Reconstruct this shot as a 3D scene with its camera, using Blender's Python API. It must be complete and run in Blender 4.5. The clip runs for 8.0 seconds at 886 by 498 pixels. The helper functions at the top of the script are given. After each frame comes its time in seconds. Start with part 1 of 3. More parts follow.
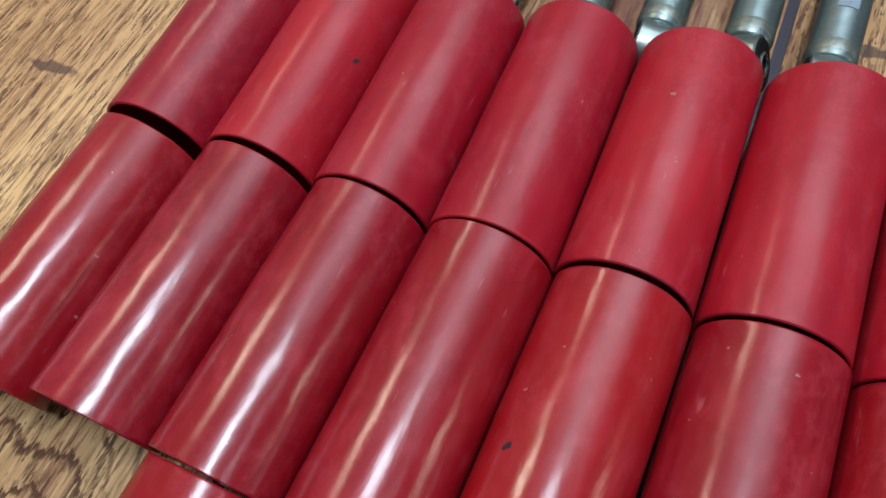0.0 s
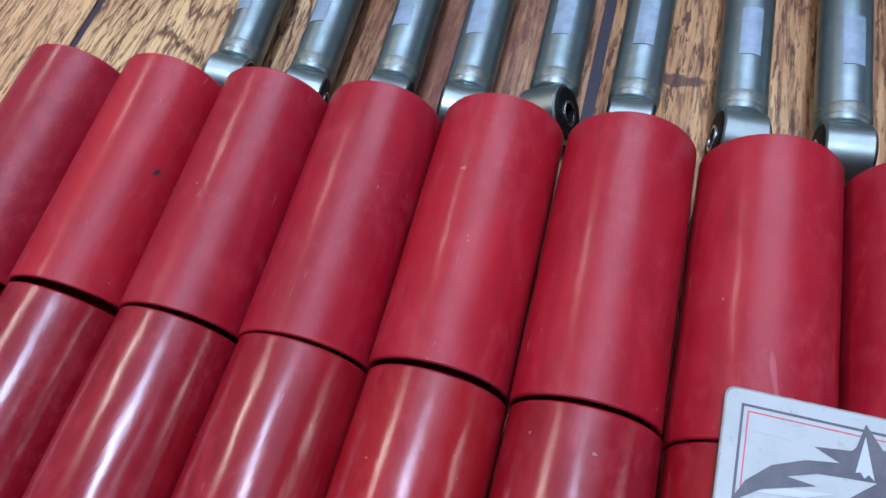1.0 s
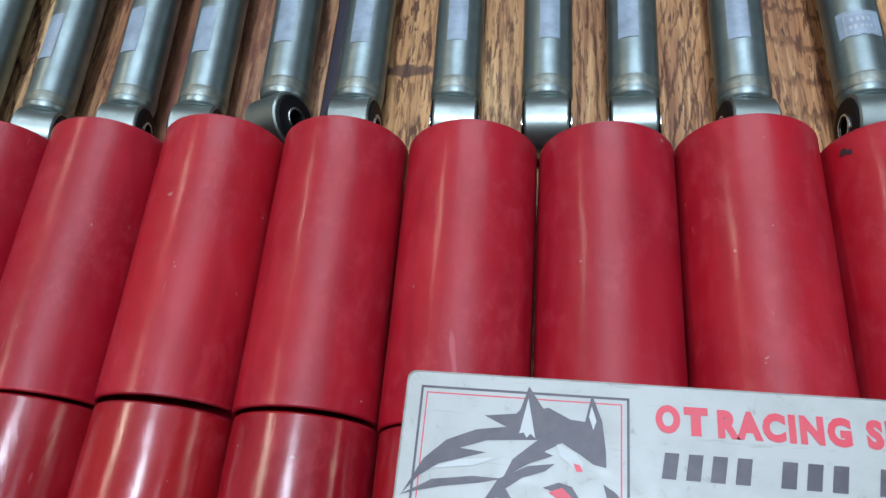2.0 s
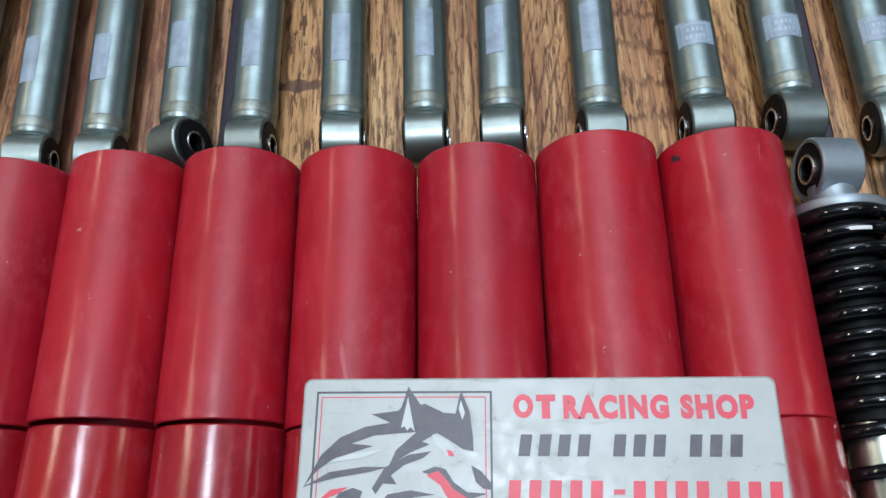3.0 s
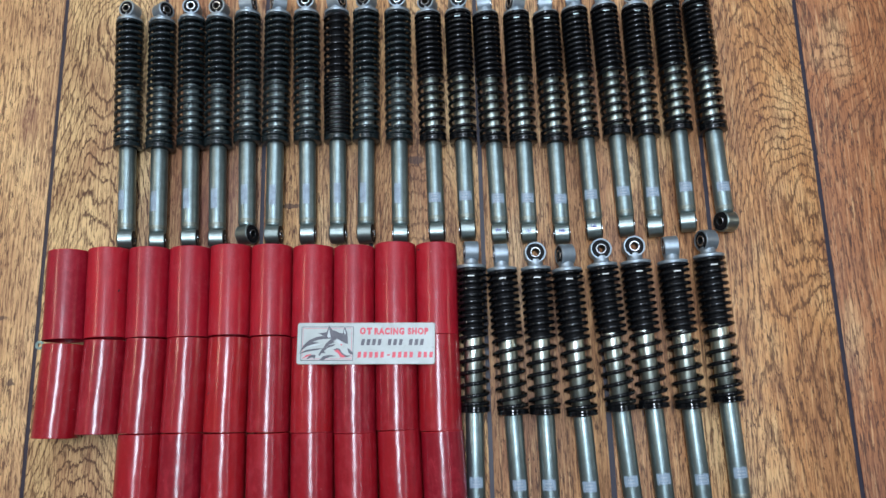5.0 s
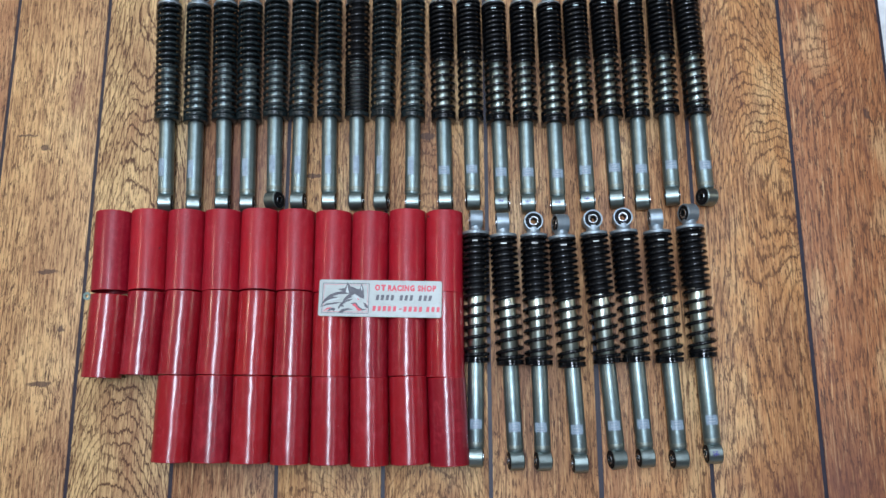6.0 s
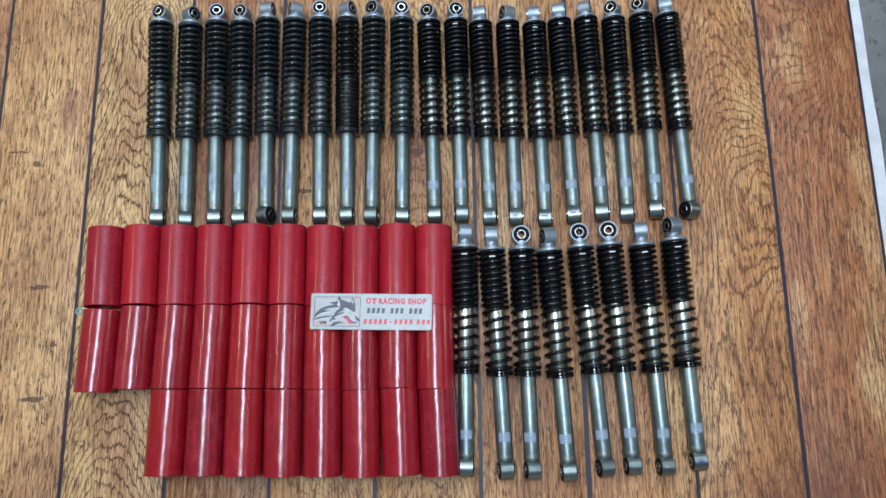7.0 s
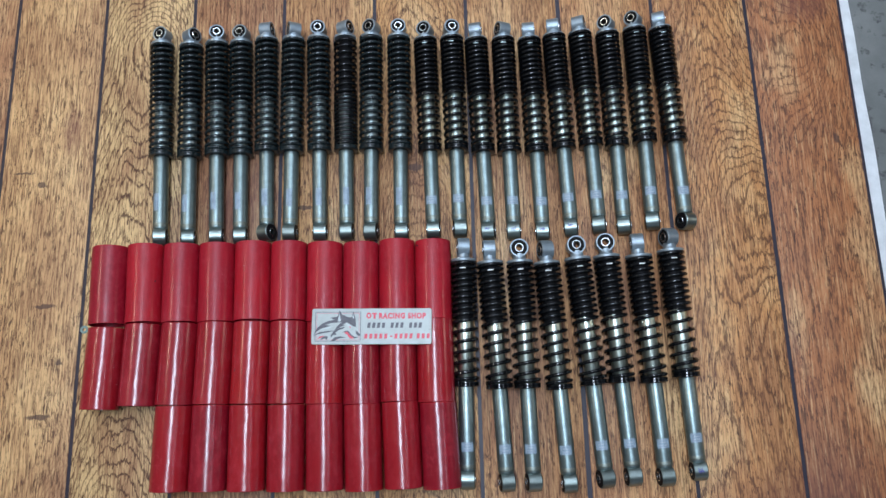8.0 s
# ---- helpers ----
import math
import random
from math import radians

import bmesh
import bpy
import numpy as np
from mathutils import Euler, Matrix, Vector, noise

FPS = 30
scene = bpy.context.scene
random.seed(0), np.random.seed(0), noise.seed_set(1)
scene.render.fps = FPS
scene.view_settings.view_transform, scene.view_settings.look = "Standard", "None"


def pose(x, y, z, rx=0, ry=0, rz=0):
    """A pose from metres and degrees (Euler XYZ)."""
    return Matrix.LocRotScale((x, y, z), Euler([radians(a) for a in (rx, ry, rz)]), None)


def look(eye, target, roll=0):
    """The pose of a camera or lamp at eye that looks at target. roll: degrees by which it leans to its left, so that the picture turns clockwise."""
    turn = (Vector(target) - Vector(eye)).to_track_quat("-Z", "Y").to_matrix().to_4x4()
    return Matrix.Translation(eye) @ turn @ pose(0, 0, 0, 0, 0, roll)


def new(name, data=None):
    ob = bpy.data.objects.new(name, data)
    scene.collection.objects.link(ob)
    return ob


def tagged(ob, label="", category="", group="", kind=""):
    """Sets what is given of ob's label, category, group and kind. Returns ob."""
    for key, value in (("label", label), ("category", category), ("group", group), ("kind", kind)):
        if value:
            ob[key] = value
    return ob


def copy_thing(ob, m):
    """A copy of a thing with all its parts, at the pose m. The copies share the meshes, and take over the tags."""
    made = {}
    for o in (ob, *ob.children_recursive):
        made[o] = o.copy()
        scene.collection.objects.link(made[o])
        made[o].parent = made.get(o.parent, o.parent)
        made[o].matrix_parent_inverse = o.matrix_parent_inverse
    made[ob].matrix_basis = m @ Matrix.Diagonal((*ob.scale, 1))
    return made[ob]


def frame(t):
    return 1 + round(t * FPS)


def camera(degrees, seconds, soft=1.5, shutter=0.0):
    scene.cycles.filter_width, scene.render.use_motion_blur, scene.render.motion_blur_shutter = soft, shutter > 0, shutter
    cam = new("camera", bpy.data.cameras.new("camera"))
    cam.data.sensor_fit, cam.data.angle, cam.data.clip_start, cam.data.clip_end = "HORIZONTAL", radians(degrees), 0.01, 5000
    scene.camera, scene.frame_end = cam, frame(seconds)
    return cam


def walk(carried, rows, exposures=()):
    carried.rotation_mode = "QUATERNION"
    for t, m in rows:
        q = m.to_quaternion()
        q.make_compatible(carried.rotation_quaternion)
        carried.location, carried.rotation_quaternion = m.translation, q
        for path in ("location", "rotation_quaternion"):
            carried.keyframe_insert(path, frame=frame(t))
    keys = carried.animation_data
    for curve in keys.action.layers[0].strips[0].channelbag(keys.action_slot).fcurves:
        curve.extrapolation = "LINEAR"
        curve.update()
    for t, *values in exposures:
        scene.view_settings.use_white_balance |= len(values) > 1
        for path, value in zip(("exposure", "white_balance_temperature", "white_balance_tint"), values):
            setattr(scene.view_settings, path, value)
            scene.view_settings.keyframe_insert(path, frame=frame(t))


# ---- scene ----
cam = camera(62.07, 8.0, soft=1.5)
ROWS = [
    (0.0, 0.2940, -0.1251, 0.2972, 28.59, 6.03, 23.89),
    (0.5, 0.3071, -0.0910, 0.3043, 30.16, 7.44, 20.39),
    (1.0, 0.3464, -0.0730, 0.2986, 28.61, 8.32, 14.85),
    (1.5, 0.3917, -0.0564, 0.2921, 27.07, 8.17, 9.23),
    (1.7, 0.4185, -0.0544, 0.2952, 26.57, 8.19, 7.00),
    (2.8, 0.4467, -0.0459, 0.3185, 21.77, 5.32, 0.16),
    (3.0, 0.4617, -0.0410, 0.3419, 20.68, 5.09, -0.88),
    (3.3, 0.4848, -0.0288, 0.4222, 20.25, 3.92, -2.30),
    (3.5, 0.5012, -0.0153, 0.5114, 18.76, 3.69, -2.79),
    (3.8, 0.5254, -0.0280, 0.6787, 17.84, 3.51, -3.89),
    (4.0, 0.5447, -0.0200, 0.7859, 15.29, 3.11, -4.21),
    (4.2, 0.5810, -0.0235, 0.8837, 13.52, 3.57, -4.31),
    (4.5, 0.5868, -0.0472, 0.9507, 13.10, 2.37, -3.62),
    (5.0, 0.6083, -0.1015, 1.0072, 12.32, 2.37, -1.43),
    (5.2, 0.6204, -0.1179, 1.0201, 11.71, 3.04, -0.82),
    (6.3, 0.6069, -0.1556, 1.1287, 11.29, 2.49, -0.21),
    (6.5, 0.6216, -0.1497, 1.1300, 11.34, 2.70, -0.35),
    (7.0, 0.6045, -0.1529, 1.1306, 12.11, 1.57, -0.78),
    (7.5, 0.6133, -0.1490, 1.1278, 12.59, 1.93, -1.34),
    (8.0, 0.6156, -0.1495, 1.1445, 12.86, 2.18, -1.49),
]
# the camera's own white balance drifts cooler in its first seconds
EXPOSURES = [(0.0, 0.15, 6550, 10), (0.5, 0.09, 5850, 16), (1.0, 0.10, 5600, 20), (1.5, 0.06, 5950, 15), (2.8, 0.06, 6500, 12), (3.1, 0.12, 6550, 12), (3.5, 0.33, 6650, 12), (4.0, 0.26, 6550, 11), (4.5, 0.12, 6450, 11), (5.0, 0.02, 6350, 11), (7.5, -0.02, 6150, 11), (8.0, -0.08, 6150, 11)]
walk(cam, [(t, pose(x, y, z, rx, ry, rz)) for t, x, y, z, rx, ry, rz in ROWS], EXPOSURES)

# ---- light: fluorescent tubes in a closed room, with an added fill from the south ----
world = bpy.data.worlds.new("world")
scene.world = world
world.use_nodes = True
world.node_tree.nodes["Background"].inputs["Color"].default_value = (0.75, 0.85, 1.0, 1)
world.node_tree.nodes["Background"].inputs["Strength"].default_value = 0.3


def area_lamp(name, eye, target, sx, sy, watts, colour):
    data = bpy.data.lights.new(name, "AREA")
    data.shape, data.size, data.size_y, data.energy, data.color = "RECTANGLE", sx, sy, watts, colour
    ob = new(name, data)
    ob.matrix_world = look(eye, target)
    return ob


# size_y lies along world y for lamps that look straight down
COOL, WARM = (0.74, 0.86, 1.0), (1.0, 0.87, 0.70)
area_lamp("fluorescent_lamp", (0.48, -0.02, 2.85), (0.48, -0.02, 0), 0.42, 0.8, 56, COOL)
area_lamp("fluorescent_lamp", (2.2, -0.22, 2.85), (2.2, -0.22, 0), 0.28, 0.8, 6, COOL)
area_lamp("bulb_lamp", (-1.95, 0.55, 2.8), (-1.95, 0.55, 0), 0.09, 0.5, 22, WARM)
area_lamp("bulb_lamp", (-2.1, 1.95, 2.8), (-2.1, 1.95, 0), 0.09, 0.4, 18, WARM)
area_lamp("wall_lamp", (4.4, 0.55, 1.65), (0, 0.2, 0.2), 0.12, 0.5, 8, WARM)
area_lamp("fluorescent_lamp", (0.65, 2.1, 2.85), (0.65, 2.1, 0), 2.6, 0.10, 15, COOL)
# translucent roof sheets, brightest in the middle
for wide, deep, z, watts in ((1.3, 1.5, 2.92, 12), (2.6, 2.2, 2.94, 22), (4.2, 2.9, 2.96, 19)):
    area_lamp("roof_light", (0.65, 1.75, z), (0.65, 1.75, 0), wide, deep, watts, COOL)
# weak fill added from the south, no source known there
area_lamp("shop_front_daylight", (0.6, -3.95, 1.35), (0.6, 0, 1.0), 4.0, 2.3, 3, COOL)


# ---- materials ----
# the mat's plank width and joint, and its edges
PLANK, GAP = 0.1570, 0.0058
MAT_W, MAT_E, MAT_S, MAT_N = -0.3137, 1.2600, -1.15, 1.25


class Nodes:
    def __init__(self, name):
        self.mat = bpy.data.materials.new(name)
        self.mat.use_nodes = True
        self.tree = self.mat.node_tree
        self.bsdf = self.tree.nodes["Principled BSDF"]

    def node(self, kind, ins=None, **props):
        n = self.tree.nodes.new(kind)
        for key, value in props.items():
            setattr(n, key, value)
        for key, value in (ins or {}).items():
            self.set(n.inputs[key], value)
        return n

    def set(self, socket, value):
        if isinstance(value, bpy.types.NodeSocket):
            self.tree.links.new(value, socket)
        else:
            socket.default_value = value

    def math(self, op, a, b=0.0, c=0.0):
        return self.node("ShaderNodeMath", {0: a, 1: b, 2: c}, operation=op).outputs[0]

    def vmath(self, op, a, b=(0, 0, 0)):
        return self.node("ShaderNodeVectorMath", {0: a, 1: b}, operation=op).outputs[0]

    def noise(self, vec, scale, detail=4.0, rough=0.6, distortion=0.0):
        return self.node("ShaderNodeTexNoise", {"Vector": vec, "Scale": scale, "Detail": detail, "Roughness": rough, "Distortion": distortion}).outputs["Fac"]

    def ramp(self, fac, *stops):
        n = self.node("ShaderNodeValToRGB", {"Fac": fac})
        e = n.color_ramp.elements
        while len(e) < len(stops):
            e.new(0.5)
        for el, (p, col) in zip(e, stops):
            el.position = p
            el.color = (*col, 1) if isinstance(col, tuple) else (col, col, col, 1)
        return n.outputs["Color"]

    def mix(self, fac, a, b, blend="MIX"):
        n = self.node("ShaderNodeMix", data_type="RGBA", blend_type=blend)
        self.set(n.inputs["Factor"], fac)
        for i, v in ((6, a), (7, b)):
            self.set(n.inputs[i], (*v, 1) if isinstance(v, tuple) else v)
        return n.outputs[2]

    def obj(self):
        """Object coordinates, moved by a random amount for each object."""
        co = self.node("ShaderNodeTexCoord").outputs["Object"]
        rnd = self.rnd()
        shift = self.node("ShaderNodeCombineXYZ", {"X": self.math("MULTIPLY", rnd, 37.0), "Y": self.math("MULTIPLY", rnd, 91.0), "Z": self.math("MULTIPLY", rnd, 53.0)}).outputs[0]
        return self.vmath("ADD", co, shift)

    def rnd(self):
        return self.node("ShaderNodeObjectInfo").outputs["Random"]

    def place(self):
        return self.node("ShaderNodeNewGeometry").outputs["Position"]

    def bump(self, height, strength, distance=0.001):
        n = self.node("ShaderNodeBump", {"Height": height, "Strength": strength, "Distance": distance})
        self.tree.links.new(n.outputs[0], self.bsdf.inputs["Normal"])

    def out(self, **values):
        for key, value in values.items():
            key = key.replace("_", " ").title().replace("Ior", "IOR")
            self.set(self.bsdf.inputs[key], (*value, 1) if isinstance(value, tuple) else value)
        return self.mat


def wood_print():
    m = Nodes("printed_wood_planks")
    p, o = m.place(), m.obj()
    info = m.node("ShaderNodeObjectInfo")
    own, ringed = info.outputs["Color"], info.outputs["Alpha"]
    low = m.noise(m.vmath("MULTIPLY", o, (1.0, 0.12, 1.0)), 7.0, 2.0, 0.45, 0.2)
    across = m.node("ShaderNodeSeparateXYZ", {"Vector": o}).outputs["X"]
    here = m.node("ShaderNodeSeparateXYZ", {"Vector": p})
    x_here, y_here = here.outputs["X"], here.outputs["Y"]

    def inside(k):
        return m.math("MULTIPLY", m.math("GREATER_THAN", x_here, MAT_W + k * PLANK), m.math("LESS_THAN", x_here, MAT_W + (k + 1) * PLANK))

    swell = m.math("ADD", m.math("MULTIPLY", across, 120.0), m.math("MULTIPLY", low, 20.0))
    # flat-sawn planks: nested arches (plank, middle, arches per metre, how pointed, share of straight grain kept)
    for k, xc, per, bend, keep in ((2, 0.075, 36.0, 17.0, 0.0), (5, 0.55, 40.0, 22.0, 0.2), (8, 1.045, 18.0, 20.0, 0.2)):
        d = m.math("SUBTRACT", x_here, xc)
        arch = m.math("MULTIPLY", m.math("ADD", y_here, m.math("MULTIPLY", m.math("MULTIPLY", d, d), bend)), per)
        arch = m.math("ADD", arch, m.math("MULTIPLY", across, -120.0 * (1 - keep)))
        swell = m.math("ADD", swell, m.math("MULTIPLY", inside(k), arch))
    # knots round which the growth lines bend
    for k, kx, ky, wide, tall, amount in ((8, 1.101, 0.178, 0.085, 0.16, -13.0), (2, 0.085, 0.50, 0.05, 0.07, -7.0), (4, 0.40, -0.36, 0.05, 0.1, -12.0), (9, 1.19, 0.44, 0.07, 0.10, -9.0), (1, -0.02, -0.18, 0.03, 0.05, -6.0)):
        d = m.vmath("MULTIPLY", m.vmath("SUBTRACT", p, (kx, ky, 0)), (1 / wide, 1 / tall, 0))
        r2 = m.node("ShaderNodeVectorMath", {0: d, 1: d}, operation="DOT_PRODUCT").outputs["Value"]
        swell = m.math("ADD", swell, m.math("MULTIPLY", inside(k), m.math("MULTIPLY", m.math("EXPONENT", m.math("MULTIPLY", r2, -1.0)), amount)))
    # pores run upright, so the growth lines break into short upright strokes
    wobble = m.noise(m.vmath("MULTIPLY", o, (1, 0.10, 1)), 230.0, 4.0, 0.7)
    sway = m.noise(m.vmath("MULTIPLY", o, (1, 0.5, 1)), 38.0, 3.0, 0.6)
    swell = m.math("ADD", swell, m.math("ADD", m.math("MULTIPLY", wobble, 1.1), m.math("MULTIPLY", sway, 1.2)))
    rings = m.math("FRACT", swell)
    fibre = m.noise(m.vmath("MULTIPLY", o, (1.0, 0.05, 1.0)), 330.0, 3.0, 0.65, 0.4)
    dash = m.noise(m.vmath("MULTIPLY", o, (1.0, 0.24, 1.0)), 150.0, 4.0, 0.7)
    pore = m.noise(m.vmath("MULTIPLY", o, (1.0, 0.10, 1.0)), 520.0, 3.0, 0.6, 0.3)
    chip = m.noise(m.vmath("MULTIPLY", o, (1.0, 0.28, 1.0)), 260.0, 3.0, 0.7)
    cloud = m.noise(m.vmath("MULTIPLY", o, (1.0, 0.45, 1.0)), 9.0, 4.0, 0.6)
    patchy = m.noise(m.vmath("MULTIPLY", o, (1.0, 0.5, 1.0)), 17.0, 4.0, 0.6)
    stain = m.noise(m.vmath("MULTIPLY", o, (1.0, 0.5, 1.0)), 20.0, 5.0, 0.7, 0.6)
    col = m.mix(m.ramp(cloud, (0.46, 0.0), (0.68, 0.7)), own, (0.28, 0.118, 0.056))
    col = m.mix(m.ramp(cloud, (0.3, 0.65), (0.48, 0.0)), col, (0.80, 0.54, 0.265))
    col = m.mix(m.ramp(patchy, (0.54, 0.0), (0.70, 0.5)), col, (0.31, 0.132, 0.066))
    col = m.mix(m.ramp(fibre, (0.30, 0.45), (0.46, 0.0)), col, (0.86, 0.58, 0.28))
    col = m.mix(m.ramp(fibre, (0.53, 0.0), (0.58, 0.55)), col, (0.17, 0.068, 0.032))
    col = m.mix(m.math("MULTIPLY", m.ramp(pore, (0.535, 0.0), (0.57, 0.85)), m.ramp(dash, (0.38, 0.1), (0.54, 1.0))), col, (0.085, 0.032, 0.016))
    line = m.math("MULTIPLY", m.ramp(rings, (0.0, 0.0), (0.70, 0.0), (0.80, 0.9), (0.93, 1.0), (0.98, 0.0)), m.math("MULTIPLY", m.ramp(dash, (0.34, 0.25), (0.48, 1.0)), m.ramp(patchy, (0.30, 0.45), (0.52, 1.0))))
    col = m.mix(m.math("MULTIPLY", line, ringed), col, (0.075, 0.027, 0.012))
    col = m.mix(m.math("MULTIPLY", m.ramp(chip, (0.58, 0.0), (0.63, 0.85)), m.ramp(stain, (0.44, 0.0), (0.58, 1.0))), col, (0.06, 0.022, 0.013))
    col = m.mix(m.ramp(stain, (0.62, 0.0), (0.74, 0.6)), col, (0.13, 0.045, 0.032))
    # printed scars, cracks and reddish blotches
    q = m.vmath("ADD", p, m.vmath("MULTIPLY", m.node("ShaderNodeTexNoise", {"Vector": p, "Scale": 120.0, "Detail": 3.0}).outputs["Color"], (0.012, 0.008, 0)))
    for sx, sy, wide, tall in ((-0.056, 0.0445, 0.020, 0.0042), (-0.080, 0.250, 0.009, 0.006), (-0.112, 0.270, 0.022, 0.0016), (-0.024, -0.045, 0.006, 0.006), (-0.050, -0.129, 0.022, 0.004), (1.226, 0.278, 0.005, 0.010), (0.541, 0.256, 0.014, 0.006), (0.361, 0.194, 0.016, 0.004)):
        d = m.vmath("MULTIPLY", m.vmath("SUBTRACT", q, (sx, sy, 0)), (1 / wide, 1 / tall, 0))
        r2 = m.node("ShaderNodeVectorMath", {0: d, 1: d}, operation="DOT_PRODUCT").outputs["Value"]
        col = m.mix(m.ramp(m.math("EXPONENT", m.math("MULTIPLY", r2, -1.0)), (0.35, 0.0), (0.6, 0.8)), col, (0.070, 0.036, 0.030))
    # the last one paints the shade over the south-east corner
    for sx, sy, wide, tall in ((-0.036, 0.342, 0.018, 0.045), (1.20, 0.52, 0.05, 0.035), (0.245, 0.20, 0.075, 0.085), (1.13, -0.33, 0.15, 0.13)):
        d = m.vmath("MULTIPLY", m.vmath("SUBTRACT", q, (sx, sy, 0)), (1 / wide, 1 / tall, 0))
        r2 = m.node("ShaderNodeVectorMath", {0: d, 1: d}, operation="DOT_PRODUCT").outputs["Value"]
        col = m.mix(m.math("MULTIPLY", m.ramp(m.math("EXPONENT", m.math("MULTIPLY", r2, -1.0)), (0.2, 0.0), (0.9, 0.7)), m.ramp(dash, (0.36, 0.4), (0.55, 1.0))), col, (0.17, 0.06, 0.042))
    m.bump(m.math("ADD", fibre, dash), 0.15, 0.0004)
    return m.out(base_color=col, roughness=m.ramp(cloud, (0.2, 0.45), (0.8, 0.6)), specular_ior_level=0.32)


def red_paint(name, coat, coat_rough, low, high, shine):
    m = Nodes(name)
    o = m.obj()
    wear = m.noise(m.vmath("MULTIPLY", o, (1.0, 0.35, 1.0)), 60.0, 4.0)
    blot = m.noise(o, 22.0, 3.0)
    streak = m.noise(m.vmath("MULTIPLY", o, (1.0, 0.10, 1.0)), 130.0, 4.0, 0.6)
    smear = m.noise(m.vmath("MULTIPLY", o, (1.0, 0.5, 1.0)), 48.0, 5.0, 0.65, 0.8)
    wave = m.noise(m.vmath("MULTIPLY", o, (1.0, 0.55, 1.0)), 34.0, 2.0)
    scratch = m.noise(m.vmath("MULTIPLY", o, (1.0, 0.05, 1.0)), 500.0, 2.0)
    chip = m.noise(o, 190.0, 2.0)
    base = m.mix(m.rnd(), low, high)
    col = m.mix(m.ramp(blot, (0.35, 0.0), (0.65, 0.3)), base, (0.20, 0.004, 0.016))
    col = m.mix(m.ramp(streak, (0.46, 0.0), (0.68, 0.25)), col, (0.15, 0.0025, 0.010))
    col = m.mix(m.ramp(smear, (0.50, 0.0), (0.72, 0.4)), col, (0.47, 0.03, 0.048))
    col = m.mix(m.ramp(chip, (0.755, 0.0), (0.77, 0.6)), col, (0.5, 0.25, 0.24))
    scuff = m.noise(m.vmath("MULTIPLY", o, (1.0, 0.7, 1.0)), 150.0, 5.0, 0.75)
    col = m.mix(m.math("MULTIPLY", m.ramp(scuff, (0.48, 0.0), (0.68, 0.26)), m.ramp(blot, (0.38, 0.3), (0.6, 1.0))), col, (0.54, 0.07, 0.09))
    # hair scratches in two directions and rubbed specks
    for lean, seed in (((0.2, 0.05, 1.0), 3.1), ((1.0, 0.12, 0.3), 7.7)):
        hair = m.noise(m.vmath("ADD", m.vmath("MULTIPLY", o, lean), (seed, seed, seed)), 420.0, 2.0, 0.5, 0.4)
        col = m.mix(m.ramp(hair, (0.735, 0.0), (0.775, 0.4)), col, (0.52, 0.13, 0.15))
    m.bump(m.math("ADD", wear, m.math("ADD", m.math("MULTIPLY", blot, 3.0), m.math("MULTIPLY", scuff, 0.5))), 0.25, 0.0007)
    ripple = m.node("ShaderNodeBump", {"Height": m.math("ADD", wave, m.math("MULTIPLY", smear, 0.25)), "Strength": 0.45, "Distance": 0.0022}).outputs[0]
    m.set(m.bsdf.inputs["Coat Normal"], ripple)
    rough = m.math("ADD", m.math("MULTIPLY", wear, 0.3), m.math("ADD", 0.29, m.math("MULTIPLY", m.rnd(), 0.08)))
    rough = m.math("ADD", rough, m.math("MULTIPLY", m.ramp(scratch, (0.62, 0.0), (0.7, 1.0)), 0.1))
    gloss = m.math("ADD", coat_rough - 0.1, m.math("ADD", m.math("MULTIPLY", smear, 0.16), m.math("MULTIPLY", streak, 0.06)))
    return m.out(base_color=col, roughness=rough, specular_ior_level=shine, coat_weight=coat, coat_roughness=gloss)


def metal(name, col, dark, rough, scale=60.0, amount=0.5, metallic=1.0):
    m = Nodes(name)
    o = m.obj()
    n1, n2 = m.noise(o, scale, 5.0, 0.65), m.noise(o, scale * 6, 3.0)
    c = m.mix(m.ramp(n1, (0.35, 0.0), (0.75, amount)), col, dark)
    c = m.mix(m.math("MULTIPLY", m.rnd(), 0.25), c, dark)
    m.bump(n2, 0.06, 0.0003)
    r = m.math("ADD", rough, m.math("MULTIPLY", m.math("SUBTRACT", n1, 0.5), 0.3))
    return m.out(base_color=c, metallic=metallic, roughness=r)


def coated(name, col, other, rough, scale=80.0, low=0.4, high=0.7, bump=0.1, shine=0.5, ior=1.5):
    m = Nodes(name)
    o = m.obj()
    n1, n2 = m.noise(o, scale, 5.0, 0.65), m.noise(o, scale * 5, 3.0)
    c = m.mix(m.ramp(n1, (low, 0.0), (high, 0.8)), col, other)
    m.bump(n2, bump, 0.0004)
    r = m.math("ADD", rough, m.math("MULTIPLY", m.math("SUBTRACT", n1, 0.5), 0.25))
    return m.out(base_color=c, roughness=r, specular_ior_level=shine, ior=ior)


